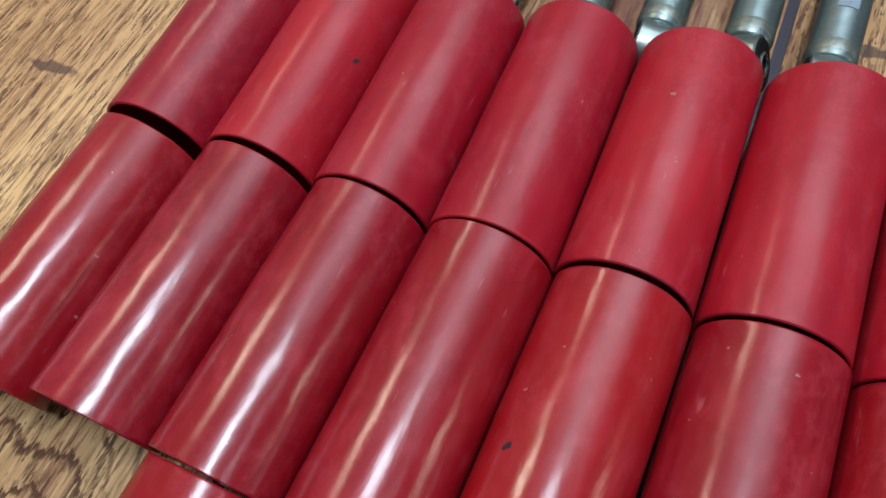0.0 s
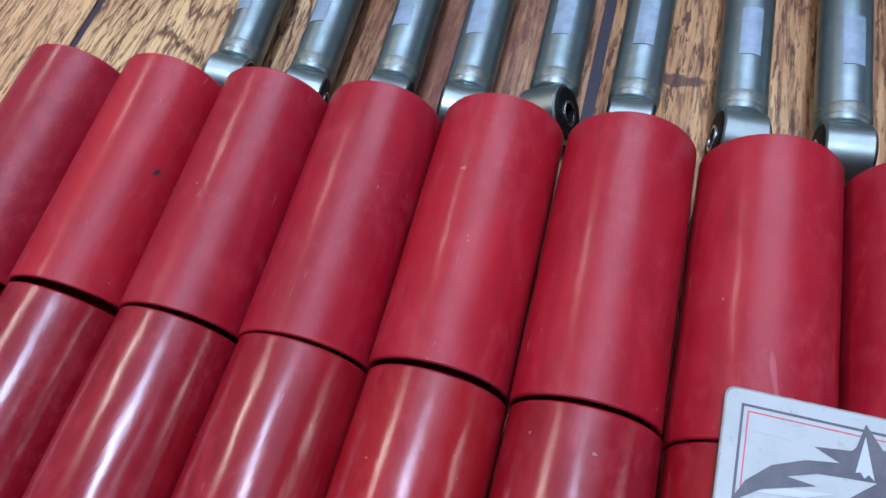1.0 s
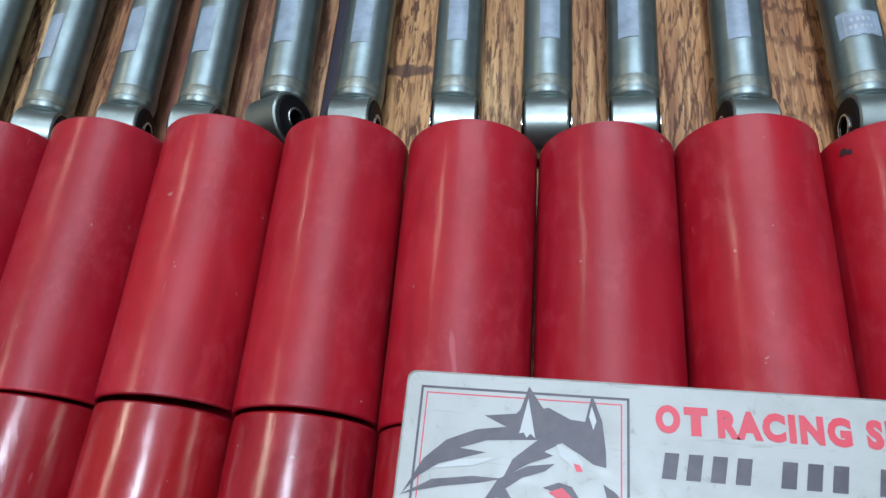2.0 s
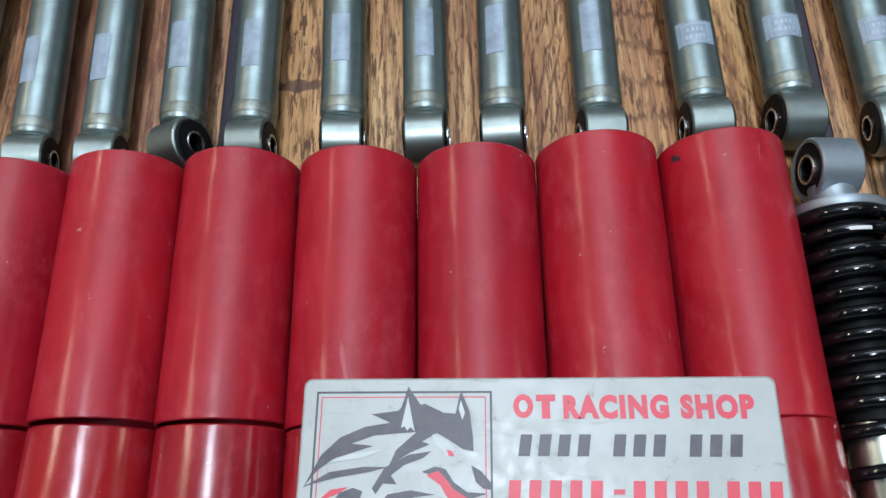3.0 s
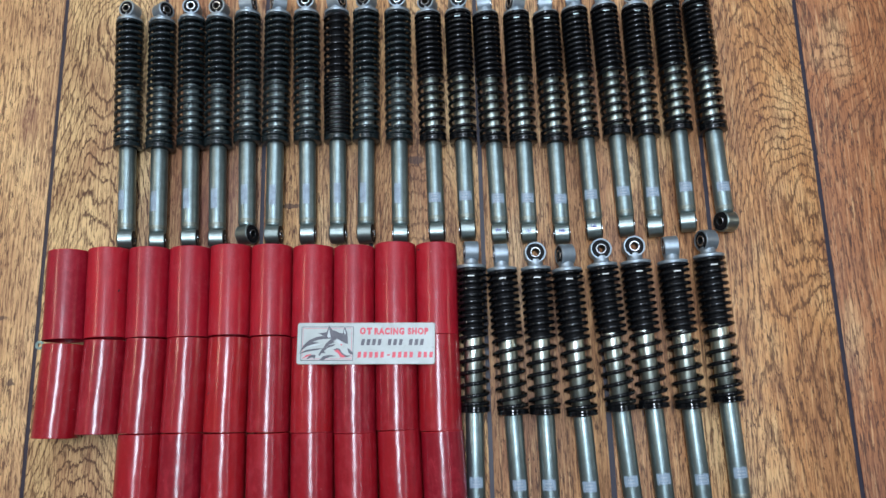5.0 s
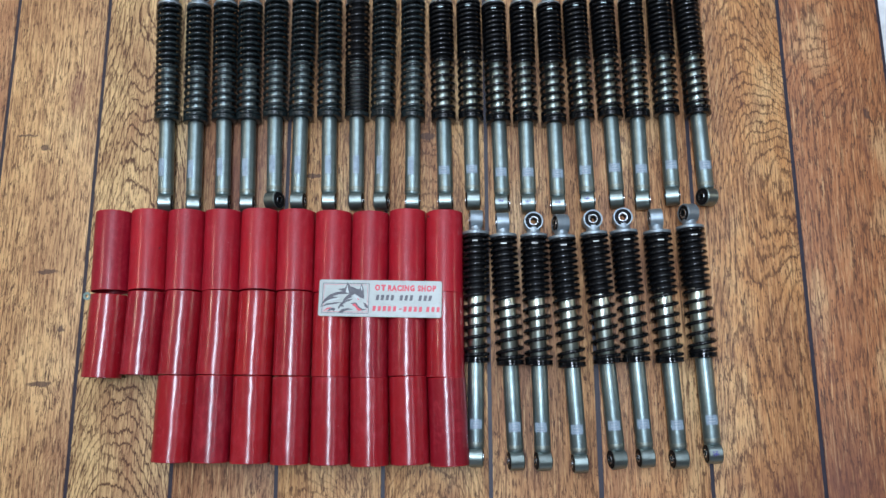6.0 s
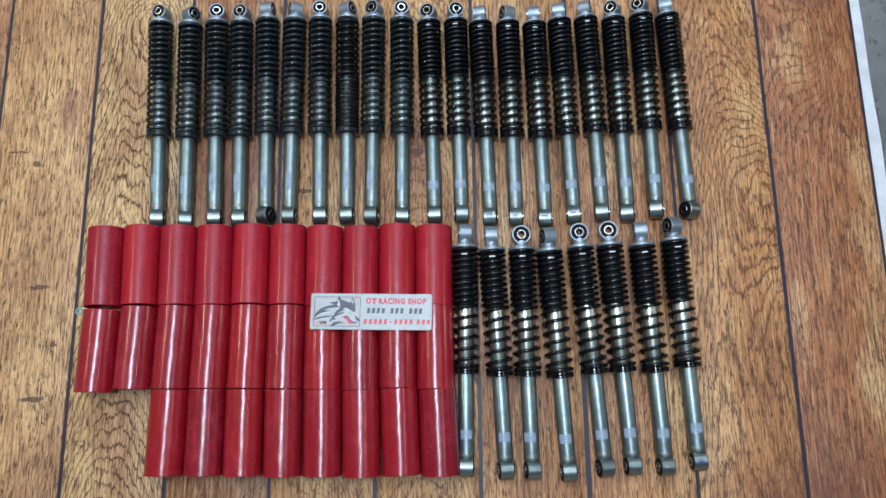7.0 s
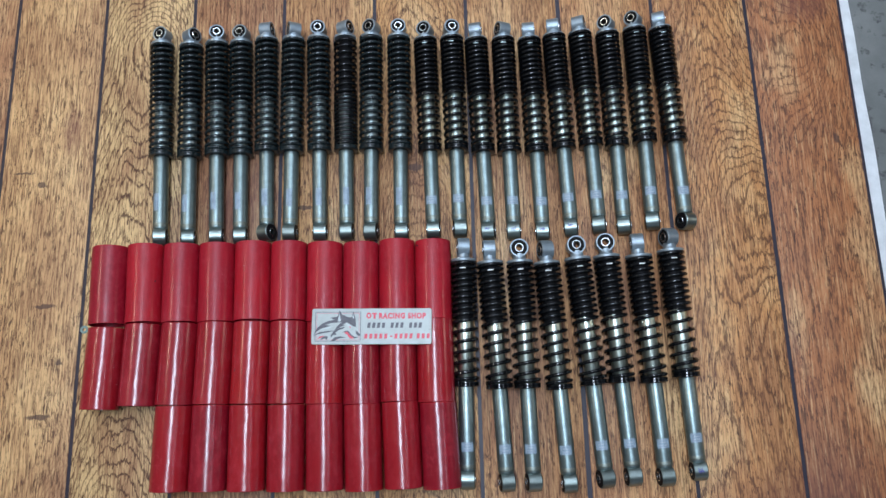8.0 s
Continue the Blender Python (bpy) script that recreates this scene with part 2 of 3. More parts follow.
def scuffed_plate():
    m = Nodes("scuffed_white_plate")
    o = m.node("ShaderNodeTexCoord").outputs["Object"]
    cloud, grime = m.noise(o, 35.0, 5.0, 0.65), m.noise(o, 160.0, 5.0, 0.7, 0.6)
    scratch = m.noise(m.vmath("MULTIPLY", o, (0.12, 1.0, 1.0)), 420.0, 3.0, 0.6, 0.4)
    c = m.mix(m.ramp(cloud, (0.45, 0.0), (0.8, 0.8)), (0.44, 0.475, 0.455), (0.31, 0.335, 0.315))
    c = m.mix(m.ramp(grime, (0.60, 0.0), (0.72, 0.55)), c, (0.17, 0.165, 0.13))
    c = m.mix(m.ramp(scratch, (0.64, 0.0), (0.72, 0.35)), c, (0.22, 0.23, 0.21))
    m.bump(scratch, 0.12, 0.0003)
    return m.out(base_color=c, roughness=m.ramp(grime, (0.35, 0.3), (0.7, 0.55)))


def concrete():
    m = Nodes("worn_concrete")
    p = m.place()
    n1, n2, n3 = m.noise(p, 9.0, 6.0), m.noise(p, 140.0, 4.0), m.noise(p, 45.0, 3.0)
    c = m.mix(m.ramp(n1, (0.3, 0.0), (0.7, 1.0)), (0.10, 0.105, 0.10), (0.20, 0.205, 0.195))
    c = m.mix(m.ramp(n3, (0.56, 0.0), (0.66, 0.85)), c, (0.045, 0.046, 0.045))
    m.bump(n2, 0.4, 0.002)
    return m.out(base_color=c, roughness=0.75)


WOOD, CONCRETE = wood_print(), concrete()
RED, RED_DUSTY = red_paint("red_enamel", 0.9, 0.205, (0.215, 0.0025, 0.0115), (0.345, 0.0048, 0.0075), 0.13), red_paint("dulled_red_enamel", 0.28, 0.19, (0.285, 0.003, 0.0160), (0.425, 0.0052, 0.0145), 0.3)
SEAM = coated("dark_seam_print", (0.012, 0.008, 0.020), (0.028, 0.018, 0.03), 0.5)
BORDER = coated("white_mat_border", (0.74, 0.75, 0.76), (0.55, 0.56, 0.56), 0.55, 30.0)
ZINC = metal("galvanised_steel", (0.265, 0.335, 0.335), (0.145, 0.18, 0.175), 0.40, 60.0, 0.75, 0.92)
ZINC_EYE = metal("zinc_plated_eye", (0.32, 0.375, 0.355), (0.16, 0.19, 0.17), 0.38, 70.0, 0.6, 0.95)
ZINC_DULL = metal("dull_zinc_knurl", (0.30, 0.335, 0.30), (0.13, 0.145, 0.12), 0.46, 260.0, 0.9, 0.85)
CAST = metal("cast_aluminium", (0.34, 0.40, 0.44), (0.18, 0.21, 0.23), 0.45, 90.0, 0.5, 0.75)
CHROME_DULL = metal("dusty_chromed_steel", (0.44, 0.51, 0.47), (0.24, 0.28, 0.25), 0.36, 45.0, 0.7)
CHROME = metal("chromed_steel", (0.62, 0.68, 0.60), (0.42, 0.46, 0.39), 0.32, 40.0, 0.4)
BORE_SHADE = metal("shaded_bore_steel", (0.05, 0.055, 0.055), (0.02, 0.022, 0.022), 0.5, 90.0, 0.8)
SLEEVE = metal("bright_sleeve_steel", (0.80, 0.82, 0.84), (0.6, 0.6, 0.6), 0.25)
RUBBER = coated("black_rubber", (0.005, 0.005, 0.006), (0.010, 0.010, 0.011), 0.55, shine=0.12)
GLOSS = coated("gloss_black_enamel", (0.003, 0.0035, 0.0042), (0.005, 0.0055, 0.0065), 0.10, 60.0, 0.4, 0.8, 0.01, 0.5, 1.5)
DUSTY = coated("dusty_black_enamel", (0.007, 0.0115, 0.0125), (0.019, 0.029, 0.031), 0.22, 45.0, 0.38, 0.75, 0.1, 0.5, 1.5)
DAMPER = metal("dusty_grey_damper", (0.38, 0.46, 0.46), (0.17, 0.21, 0.21), 0.36, 55.0, 0.75, 0.8)
STICKER = coated("pale_blue_sticker", (0.27, 0.35, 0.43), (0.17, 0.22, 0.26), 0.32, 120.0)
PRINT_FAINT = coated("faint_white_print", (0.40, 0.46, 0.51), (0.28, 0.33, 0.37), 0.4, 150.0)
WHITE_GLINT = coated("white_coil_glint", (0.72, 0.73, 0.72), (0.5, 0.5, 0.5), 0.5)
INK = coated("violet_marker_ink", (0.04, 0.035, 0.22), (0.14, 0.14, 0.36), 0.4, 300.0)
DARK_SPOT = coated("dark_paint_chip", (0.02, 0.012, 0.018), (0.04, 0.02, 0.02), 0.6)
PLATE = scuffed_plate()
PLATE_EDGE = coated("dirty_plate_edge", (0.30, 0.31, 0.28), (0.16, 0.16, 0.14), 0.6, 150.0)
PRINT_GREY = coated("charcoal_print", (0.060, 0.056, 0.072), (0.12, 0.115, 0.13), 0.45, 90.0)
PRINT_RED = coated("red_print", (0.66, 0.045, 0.075), (0.60, 0.09, 0.12), 0.45, 90.0)
PRINT_WHITE = coated("white_print", (0.52, 0.57, 0.57), (0.46, 0.50, 0.50), 0.45, 90.0)
WALL = coated("unseen_wall_grey", (0.30, 0.30, 0.30), (0.25, 0.25, 0.25), 0.8, 4.0)
WASHER = metal("grey_teal_steel", (0.20, 0.30, 0.30), (0.10, 0.15, 0.15), 0.45, 120.0, 0.6, 0.8)


# ---- mesh helpers ----
def as_mesh(name, bm, material, smooth=True):
    bmesh.ops.recalc_face_normals(bm, faces=bm.faces)
    data = bpy.data.meshes.new(name)
    bm.to_mesh(data)
    bm.free()
    if smooth:
        data.polygons.foreach_set("use_smooth", [True] * len(data.polygons))
        data.set_sharp_from_angle(angle=radians(38))
    data.materials.append(material)
    return data


def part(name, bm, material, parent, label="", smooth=True):
    ob = new(name, as_mesh(name, bm, material, smooth))
    ob.parent = parent
    return tagged(ob, label)


def lathe(profile, n=20, closed=False, bm=None):
    """Turns (y, radius) rows round the y axis. closed: the rows run round a section."""
    bm = bm or bmesh.new()
    rings = [[bm.verts.new((r * math.cos(2 * math.pi * i / n), y, r * math.sin(2 * math.pi * i / n))) for i in range(n)] for y, r in profile]
    for a, b in zip(rings, rings[1:] + (rings[:1] if closed else [])):
        for i in range(n):
            bm.faces.new((a[i], a[(i + 1) % n], b[(i + 1) % n], b[i]))
    if not closed:
        bm.faces.new(rings[0])
        bm.faces.new(rings[-1])
    return bm


def ring(outer, inner, half, bevel=0.0008, n=24):
    """A ring round the x axis."""
    b = bevel
    bm = lathe([(-half, inner), (-half, outer - b), (-half + b, outer), (half - b, outer), (half, outer - b), (half, inner)], n, True)
    bmesh.ops.rotate(bm, verts=bm.verts, matrix=Matrix.Rotation(radians(90), 3, "Z"))
    return bm


def box(x0, x1, y0, y1, z0, z1, bevel=0.0, bm=None):
    bm = bm or bmesh.new()
    m = Matrix.Translation(((x0 + x1) / 2, (y0 + y1) / 2, (z0 + z1) / 2)) @ Matrix.Diagonal((x1 - x0, y1 - y0, z1 - z0, 1))
    made = bmesh.ops.create_cube(bm, size=1.0, matrix=m)
    if bevel:
        edges = {e for v in made["verts"] for e in v.link_edges}
        bmesh.ops.bevel(bm, geom=list(edges), offset=bevel, segments=2, affect="EDGES", profile=0.5)
    return bm


def patch(radius, y0, y1, a0, a1, thick=0.00025, n=10, bm=None, jag=0.0, axis="Y"):
    """A thin sheet bent round the y axis between two angles, 90 being the top."""
    bm = bm or bmesh.new()
    rows = []
    for i in range(n + 1):
        a = radians(a0 + (a1 - a0) * i / n)
        d0, d1 = (random.uniform(-jag, jag), random.uniform(-jag, jag)) if jag else (0, 0)
        rows.append([bm.verts.new((r * math.cos(a), y, r * math.sin(a))) for r, y in ((radius, y0 + d0), (radius + thick, y0 + d0), (radius + thick, y1 + d1), (radius, y1 + d1))])
    for a, b in zip(rows, rows[1:]):
        for k in range(4):
            bm.faces.new((a[k], a[(k + 1) % 4], b[(k + 1) % 4], b[k]))
    bm.faces.new(rows[0])
    bm.faces.new(rows[-1])
    if axis == "X":
        bmesh.ops.rotate(bm, verts=[v for r in rows for v in r], matrix=Matrix.Rotation(radians(-90), 3, "Z"))
    return bm


def helix(stretches, y0, radius, wire, seg=24, sides=10):
    """A coil spring from y0 up; stretches: (pitch, turns)."""
    bm = bmesh.new()
    path, y, a = [], y0, 0.0
    for pitch, turns in stretches:
        for _ in range(round(turns * seg)):
            path.append((a, y))
            a += 2 * math.pi / seg
            y += pitch / seg
    path.append((a, y))
    last = None
    for a, y in path:
        c, s = math.cos(a), math.sin(a)
        now = []
        for k in range(sides):
            b = 2 * math.pi * k / sides
            r = radius + wire * math.cos(b)
            now.append(bm.verts.new((-r * c, y + wire * math.sin(b), r * s)))
        if last:
            for k in range(sides):
                bm.faces.new((last[k], last[(k + 1) % sides], now[(k + 1) % sides], now[k]))
        else:
            bm.faces.new(now)
        last = now
    bm.faces.new(last)
    return bm


def flat(points, z0, z1, bm=None):
    """A flat plate from an outline."""
    bm = bm or bmesh.new()
    low, top = [[bm.verts.new((x, y, z)) for x, y in points] for z in (z0, z1)]
    bm.faces.new(low)
    bm.faces.new(top)
    for i in range(len(points)):
        j = (i + 1) % len(points)
        bm.faces.new((low[i], low[j], top[j], top[i]))
    return bm


# ---- the room: its walls and ceiling are unseen, added to bounce the light ----
def slab(name, x0, x1, y0, y1, z0, z1, material, label, category):
    ob = new(name, as_mesh(name, box(x0, x1, y0, y1, z0, z1), material, False))
    return tagged(ob, label, category, kind="structure")


slab("floor", -3.2, 4.7, -4.2, 3.2, -0.12, -0.006, CONCRETE, "worn grey concrete floor around the mat", "floor")
slab("wall_west", -3.2, -3.0, -4.0, 3.0, -0.006, 3.0, WALL, "plain unseen wall, added to bounce light", "wall")
slab("wall_north", -3.2, 4.7, 3.0, 3.2, -0.006, 3.0, WALL, "plain unseen wall, added to bounce light", "wall")
slab("ceiling", -3.2, 4.7, -4.2, 3.2, 3.0, 3.15, WALL, "plain unseen ceiling, added to bounce light", "ceiling")


def wall_with_opening(name, lo, hi, label):
    """An added, unseen wall of four blocks round an opening, for the two sides that let daylight in."""
    bm = bmesh.new()
    for b in lo + hi:
        box(*b, bm=bm)
    return tagged(new(name, as_mesh(name, bm, WALL, False)), label, "wall", kind="structure")


wall_with_opening("wall_south", [(-3.2, -1.5, -4.2, -4.0, -0.006, 3.0), (2.7, 4.7, -4.2, -4.0, -0.006, 3.0)], [(-1.5, 2.7, -4.2, -4.0, 2.55, 3.0)], "plain unseen wall with a wide opening, added to bounce light")
wall_with_opening("wall_east", [(4.5, 4.7, -4.0, -0.55, -0.006, 3.0), (4.5, 4.7, 1.15, 3.0, -0.006, 3.0)], [(4.5, 4.7, -0.55, 1.15, -0.006, 1.0), (4.5, 4.7, -0.55, 1.15, 2.4, 3.0)], "plain unseen wall with a small opening, added to bounce light")

# ---- the mat ----


PLANK_TONES = [(0.444, 0.218, 0.096), (0.638, 0.38, 0.17), (0.639, 0.423, 0.196), (0.37, 0.178, 0.084), (0.532, 0.29, 0.121), (0.543, 0.286, 0.113), (0.504, 0.257, 0.108), (0.514, 0.243, 0.098), (0.576, 0.272, 0.098), (0.426, 0.163, 0.061)]

# how strongly each plank shows its growth lines
RINGED = [0.5, 0.45, 1.0, 0.7, 0.65, 0.7, 0.6, 0.6, 0.8, 0.7]


def floor_mat():
    ob = tagged(new("floor_mat"), "wood-plank patterned vinyl mat on the concrete floor", "mat", kind="structure")
    part("backing", box(MAT_W - 0.001, MAT_E, MAT_S, MAT_N, -0.0055, -0.0012), SEAM, ob, "dark backing showing between the planks", smooth=False)
    for x0, x1, phase in ((MAT_E, MAT_E + 0.0165, 0.0), (MAT_W - 0.015, MAT_W, 1.7)):
        bm = bmesh.new()
        n = 60
        left = lambda y: 0.0016 * math.sin(9 * y + phase) + 0.0009 * math.sin(31 * y + phase)
        ys = [MAT_S + (MAT_N - MAT_S) * i / n for i in range(n + 1)]
        if x0 == MAT_E:
            outline = [(x0, y) for y in ys] + [(x1 + left(y), y) for y in reversed(ys)]
        else:
            outline = [(x0 + left(y), y) for y in ys] + [(x1 - 0.001, y) for y in reversed(ys)]
        flat(outline, -0.0055, -0.0008, bm)
        part("border", bm, BORDER, ob, "white trimmed border", smooth=False)
    data = as_mesh("plank", box(-(PLANK - GAP) / 2, (PLANK - GAP) / 2, -(MAT_N - MAT_S) / 2, (MAT_N - MAT_S) / 2, -0.0012, 0.0, 0.0004), WOOD)
    for k in range(10):
        p = new("plank", data)
        p.parent = ob
        p.color = (*PLANK_TONES[k], RINGED[k])
        p.location = (MAT_W + (k + 0.5) * PLANK + (0.0015 if k > 6 else 0), (MAT_N + MAT_S) / 2, 0)
    return ob


floor_mat()

# ---- red tubes ----
TUBE_L, R_TOP, R_LOW = 0.1222, 0.02775, 0.02790


def red_tube(paint):
    ob = tagged(new("red_tube"), "dulled red painted metal tube cover lying on the mat" if paint is RED_DUSTY else "glossy red painted metal tube cover lying on the mat", "tube", "rows of red tubes")
    w, r0, r1, n, e = 0.0014, R_LOW, R_TOP, 48, 0.0014
    part("shell", lathe([(e, r0 - w), (e, r0), (0.04, r0 - 0.0002), (0.08, r1 + 0.0002), (TUBE_L - e, r1), (TUBE_L - e, r1 - w)], n, True), paint, ob)
    part("rim", lathe([(e, r0 - w), (0.0, r0 - w), (0.0, r0 - 0.0005), (0.0005, r0), (e, r0)], n, True), paint, ob, "open lower rim")
    t = TUBE_L
    part("rim", lathe([(t - e, r1), (t - 0.0007, r1), (t, r1 - 0.0007), (t, r1 - w), (t - e, r1 - w)], n, True), paint, ob, "open upper rim")
    return ob


TUBES, SPINS = [], []
FIRST = {paint: red_tube(paint) for paint in (RED_DUSTY, RED)}
LAID = set()


def lay_tube(paint, x_low, y_low, x_top, spin):
    """The wide end's middle at (x_low, y_low), the axis towards (x_top, ...), turned about it by spin."""
    tilt = math.degrees(math.atan((R_LOW - R_TOP) / TUBE_L))
    turn = -math.degrees(math.atan((x_top - x_low) / TUBE_L))
    m = pose(x_low, y_low, R_LOW, 0, 0, turn) @ pose(0, 0, 0, -tilt, 0, 0) @ pose(0, 0, 0, 0, spin, 0)
    if paint not in LAID:
        LAID.add(paint)
        FIRST[paint].matrix_world = m
        TUBES.append(FIRST[paint])
    else:
        TUBES.append(copy_thing(FIRST[paint], m))
    SPINS.append(spin)
    return TUBES[-1]


ROW_FAR = [(0.0574, 0.0036, 0.0545), (0.1143, 0.0045, 0.1110), (0.1710, 0.0031, 0.1687), (0.2272, 0.0023, 0.2253), (0.2830, 0.0028, 0.2819), (0.3392, 0.0009, 0.3388), (0.3955, -0.0021, 0.3957), (0.4515, -0.0041, 0.4520), (0.5074, -0.0016, 0.5078), (0.5632, -0.0040, 0.5637)]
ROW_MID = [(0.0543, -0.1242, 0.0581), (0.1116, -0.1205, 0.1151), (0.1684, -0.1205, 0.1720), (0.2253, -0.1208, 0.2280), (0.2816, -0.1217, 0.2838), (0.3389, -0.1230, 0.3400), (0.3963, -0.1249, 0.3961), (0.4528, -0.1266, 0.4520), (0.5086, -0.1242, 0.5078), (0.5644, -0.1264, 0.5636)]
ROW_NEAR = [(0.1676, -0.2440, 0.1698), (0.2248, -0.2443, 0.2256), (0.2822, -0.2455, 0.2816), (0.3405, -0.2468, 0.3394), (0.3981, -0.2473, 0.3970), (0.4557, -0.2490, 0.4534), (0.5136, -0.2470, 0.5097), (0.5699, -0.2488, 0.5657)]
for row in (ROW_FAR, ROW_MID, ROW_NEAR):
    for i, (xl, yl, xt) in enumerate(row):
        lay_tube(RED_DUSTY if row is ROW_FAR else RED, xl, yl, xt, (i * 67 + len(row) * 31) % 360)


# ---- shock absorbers ----
def mount(name, parent, material, outer, half, neck, label, proud, wall, bore, lip):
    """An eye round its own x axis with a rubber bushing and a steel sleeve; neck: (y, radius) rows that join it to the rest; proud: how far the rubber stands out; wall: the metal's thickness; bore: the sleeve's inner radius; lip: the sleeve's thickness."""
    bm = ring(outer, outer - wall, half)
    lathe(neck, 18, bm=bm)
    eye = part(name, bm, material, parent, label)
    part("rubber_bushing", ring(outer - wall, bore + lip - 0.0002, half + proud, 0.0009), RUBBER, eye, "black rubber bushing")
    part("sleeve", ring(bore + lip, bore, half + max(proud, 0) + 0.0008, 0.0003), SLEEVE, eye, "bright steel sleeve")
    # thin dark lining puts the shade inside the bore into its colour
    part("bore_lining", ring(bore + 0.0001, bore - 0.0005, half + max(proud, 0), 0.0002), BORE_SHADE, eye, "dark lining for the shade inside the bore")
    return eye


def shock(kind):
    """Lies along y: the lower eye's middle at y = 0, the upper one a length further."""
    slim = kind != "wide"
    label = {"dusty": "shock absorber with dusty black coil spring and zinc body",
             "plain": "shock absorber with black spring over a chromed damper, on mat",
             "wide": "shock absorber with wide glossy black spring and pale spring cap"}[kind]
    ob = tagged(new("shock_absorber"), label, "shock absorber", {"wide": "short row of shock absorbers"}.get(kind, "long row of shock absorbers"))
    length = LENGTHS[kind]
    seat = {"dusty": 0.137, "plain": 0.132, "wide": 0.138}[kind]
    top = length - (0.0165 if slim else 0.0200)
    big = 0.0185 if slim else 0.0203
    # zinc body with its crimped lower end
    body = [(0.0112, 0.0070), (0.0113, 0.0100), (0.0120, 0.0109), (0.0134, 0.0114), (0.0155, 0.0116), (0.0240, BODY), (0.06, BODY), (seat - 0.004, BODY), (seat + 0.002, 0.0104)]
    part("body", lathe(body, 28), ZINC, ob, "galvanised steel body")
    bm = bmesh.new()
    n, knurl, rng = 96, [], random.Random(4)
    teeth = [rng.uniform(0.1, 1.2) * 0.00012 if i % 2 else 0.0 for i in range(n)]
    for y, d in ((0.0152, 0.0), (0.0157, 0.35), (0.0164, 1.0), (0.0206, 1.0), (0.0212, 0.4), (0.0217, 0.0)):
        radii = [BODY - 0.0003 + 0.0004 * min(d * 2, 1) + teeth[i] * d for i in range(n)]
        knurl.append([bm.verts.new((r * math.cos(2 * math.pi * i / n), y, r * math.sin(2 * math.pi * i / n))) for i, r in enumerate(radii)])
    for a, b in zip(knurl, knurl[1:]):
        for i in range(n):
            bm.faces.new((a[i], a[(i + 1) % n], b[(i + 1) % n], b[i]))
    part("crimp_ring", bm, ZINC_DULL, ob, "dull knurled crimp ring")
    mount("lower_mount", ob, ZINC_EYE, 0.0145, 0.0098, [(0.0100, 0.0080), (0.0122, 0.0072)], "zinc lower eye", 0.0010, 0.0016, 0.0051, 0.0010)
    # spring seat and spring
    black = DUSTY if kind == "dusty" else GLOSS
    k = 0.0198 if slim else 0.0206
    part("spring_seat", lathe([(seat - 0.0045, k - 0.006), (seat - 0.004, k - 0.0015), (seat - 0.003, k), (seat - 0.001, k), (seat - 0.0005, k - 0.001), (seat + 0.0004, k - 0.0008), (seat + 0.0008, k - 0.0002), (seat + 0.003, k - 0.0002), (seat + 0.0036, k - 0.002), (seat + 0.0036, k - 0.007)], 28), black, ob, "black ringed spring seat")
    room = top - seat - 0.0085
    if kind == "dusty":
        wire, rad, low_p, high_p = 0.0026, 0.0175, 0.0112, 0.0097
    elif kind == "plain":
        wire, rad, low_p, high_p = 0.0026, 0.0174, 0.0128, 0.0080
    else:
        wire, rad, low_p, high_p = 0.0028, 0.0184, 0.0154, 0.0088
    share = {"dusty": 0.45, "plain": 0.5, "wide": 0.51}[kind]
    ends = 2 * 0.8 * wire * 2
    coils = [(wire * 2, 0.8), (low_p, (room - ends) * share / low_p), (high_p, (room - ends) * (1 - share) / high_p), (wire * 2, 0.8)]
    part("coil_spring", helix(coils, seat + 0.0055, rad, wire), black, ob, "dusty black coil spring" if kind == "dusty" else "glossy black coil spring")
    half = seat + room * (share + 0.03)
    girth = 0.0112 if slim else 0.0122
    part("damper_tube", lathe([(seat, 0.0104), (seat + 0.003, girth), (half, girth), (half + 0.001, girth - 0.0009)], 28), {"dusty": DAMPER, "plain": CHROME_DULL, "wide": CHROME}[kind], ob, "dusty grey damper tube" if kind == "dusty" else "chromed damper tube")
    wide = 0.0112 if kind == "dusty" else 0.0132
    part("damper_cover", lathe([(half - 0.001, wide - 0.0008), (half, wide), (top - 0.002, wide)], 24), RUBBER, ob, "dull black damper cover")
    # cast upper eye, turning with its cap
    part("cap", lathe([(top - 0.004, big - 0.004), (top - 0.0035, big - 0.0006), (top - 0.0015, big), (top + 0.0002, big - 0.0004), (top + 0.0014, big - 0.004), (top + 0.0024, 0.0104), (top + 0.003, 0.0098)], 28), CAST, ob, "cast aluminium spring cap")
    o, drop = (0.0128, 0.0165) if slim else (0.0145, 0.0200)
    neck = [(-drop + 0.0004, 0.0122), (-drop + 0.0016, 0.0110), (-drop + 0.0040, 0.0101), (-o + 0.0032, 0.0098), (-o + 0.0056, 0.0098)]
    eye = mount("upper_mount", ob, CAST, o, 0.0100 if slim else 0.0094, neck, "cast aluminium upper eye", -0.0004, 0.0022, 0.0050 if slim else 0.0056, 0.0013)
    eye.location.y = length
    if kind == "dusty":
        part("sticker", patch(BODY, 0.0415, 0.0700, 72, 118), STICKER, ob, "pale blue paper sticker")
    else:
        bm = patch(BODY, 0.0400, 0.0535, 48, 138, jag=0.0006)
        sticker = part("sticker", bm, STICKER, ob, "torn pale sticker wrapped round the body")
        # worn white print on it: a frame and two rows of short bars
        bm, r = bmesh.new(), BODY + 0.00028
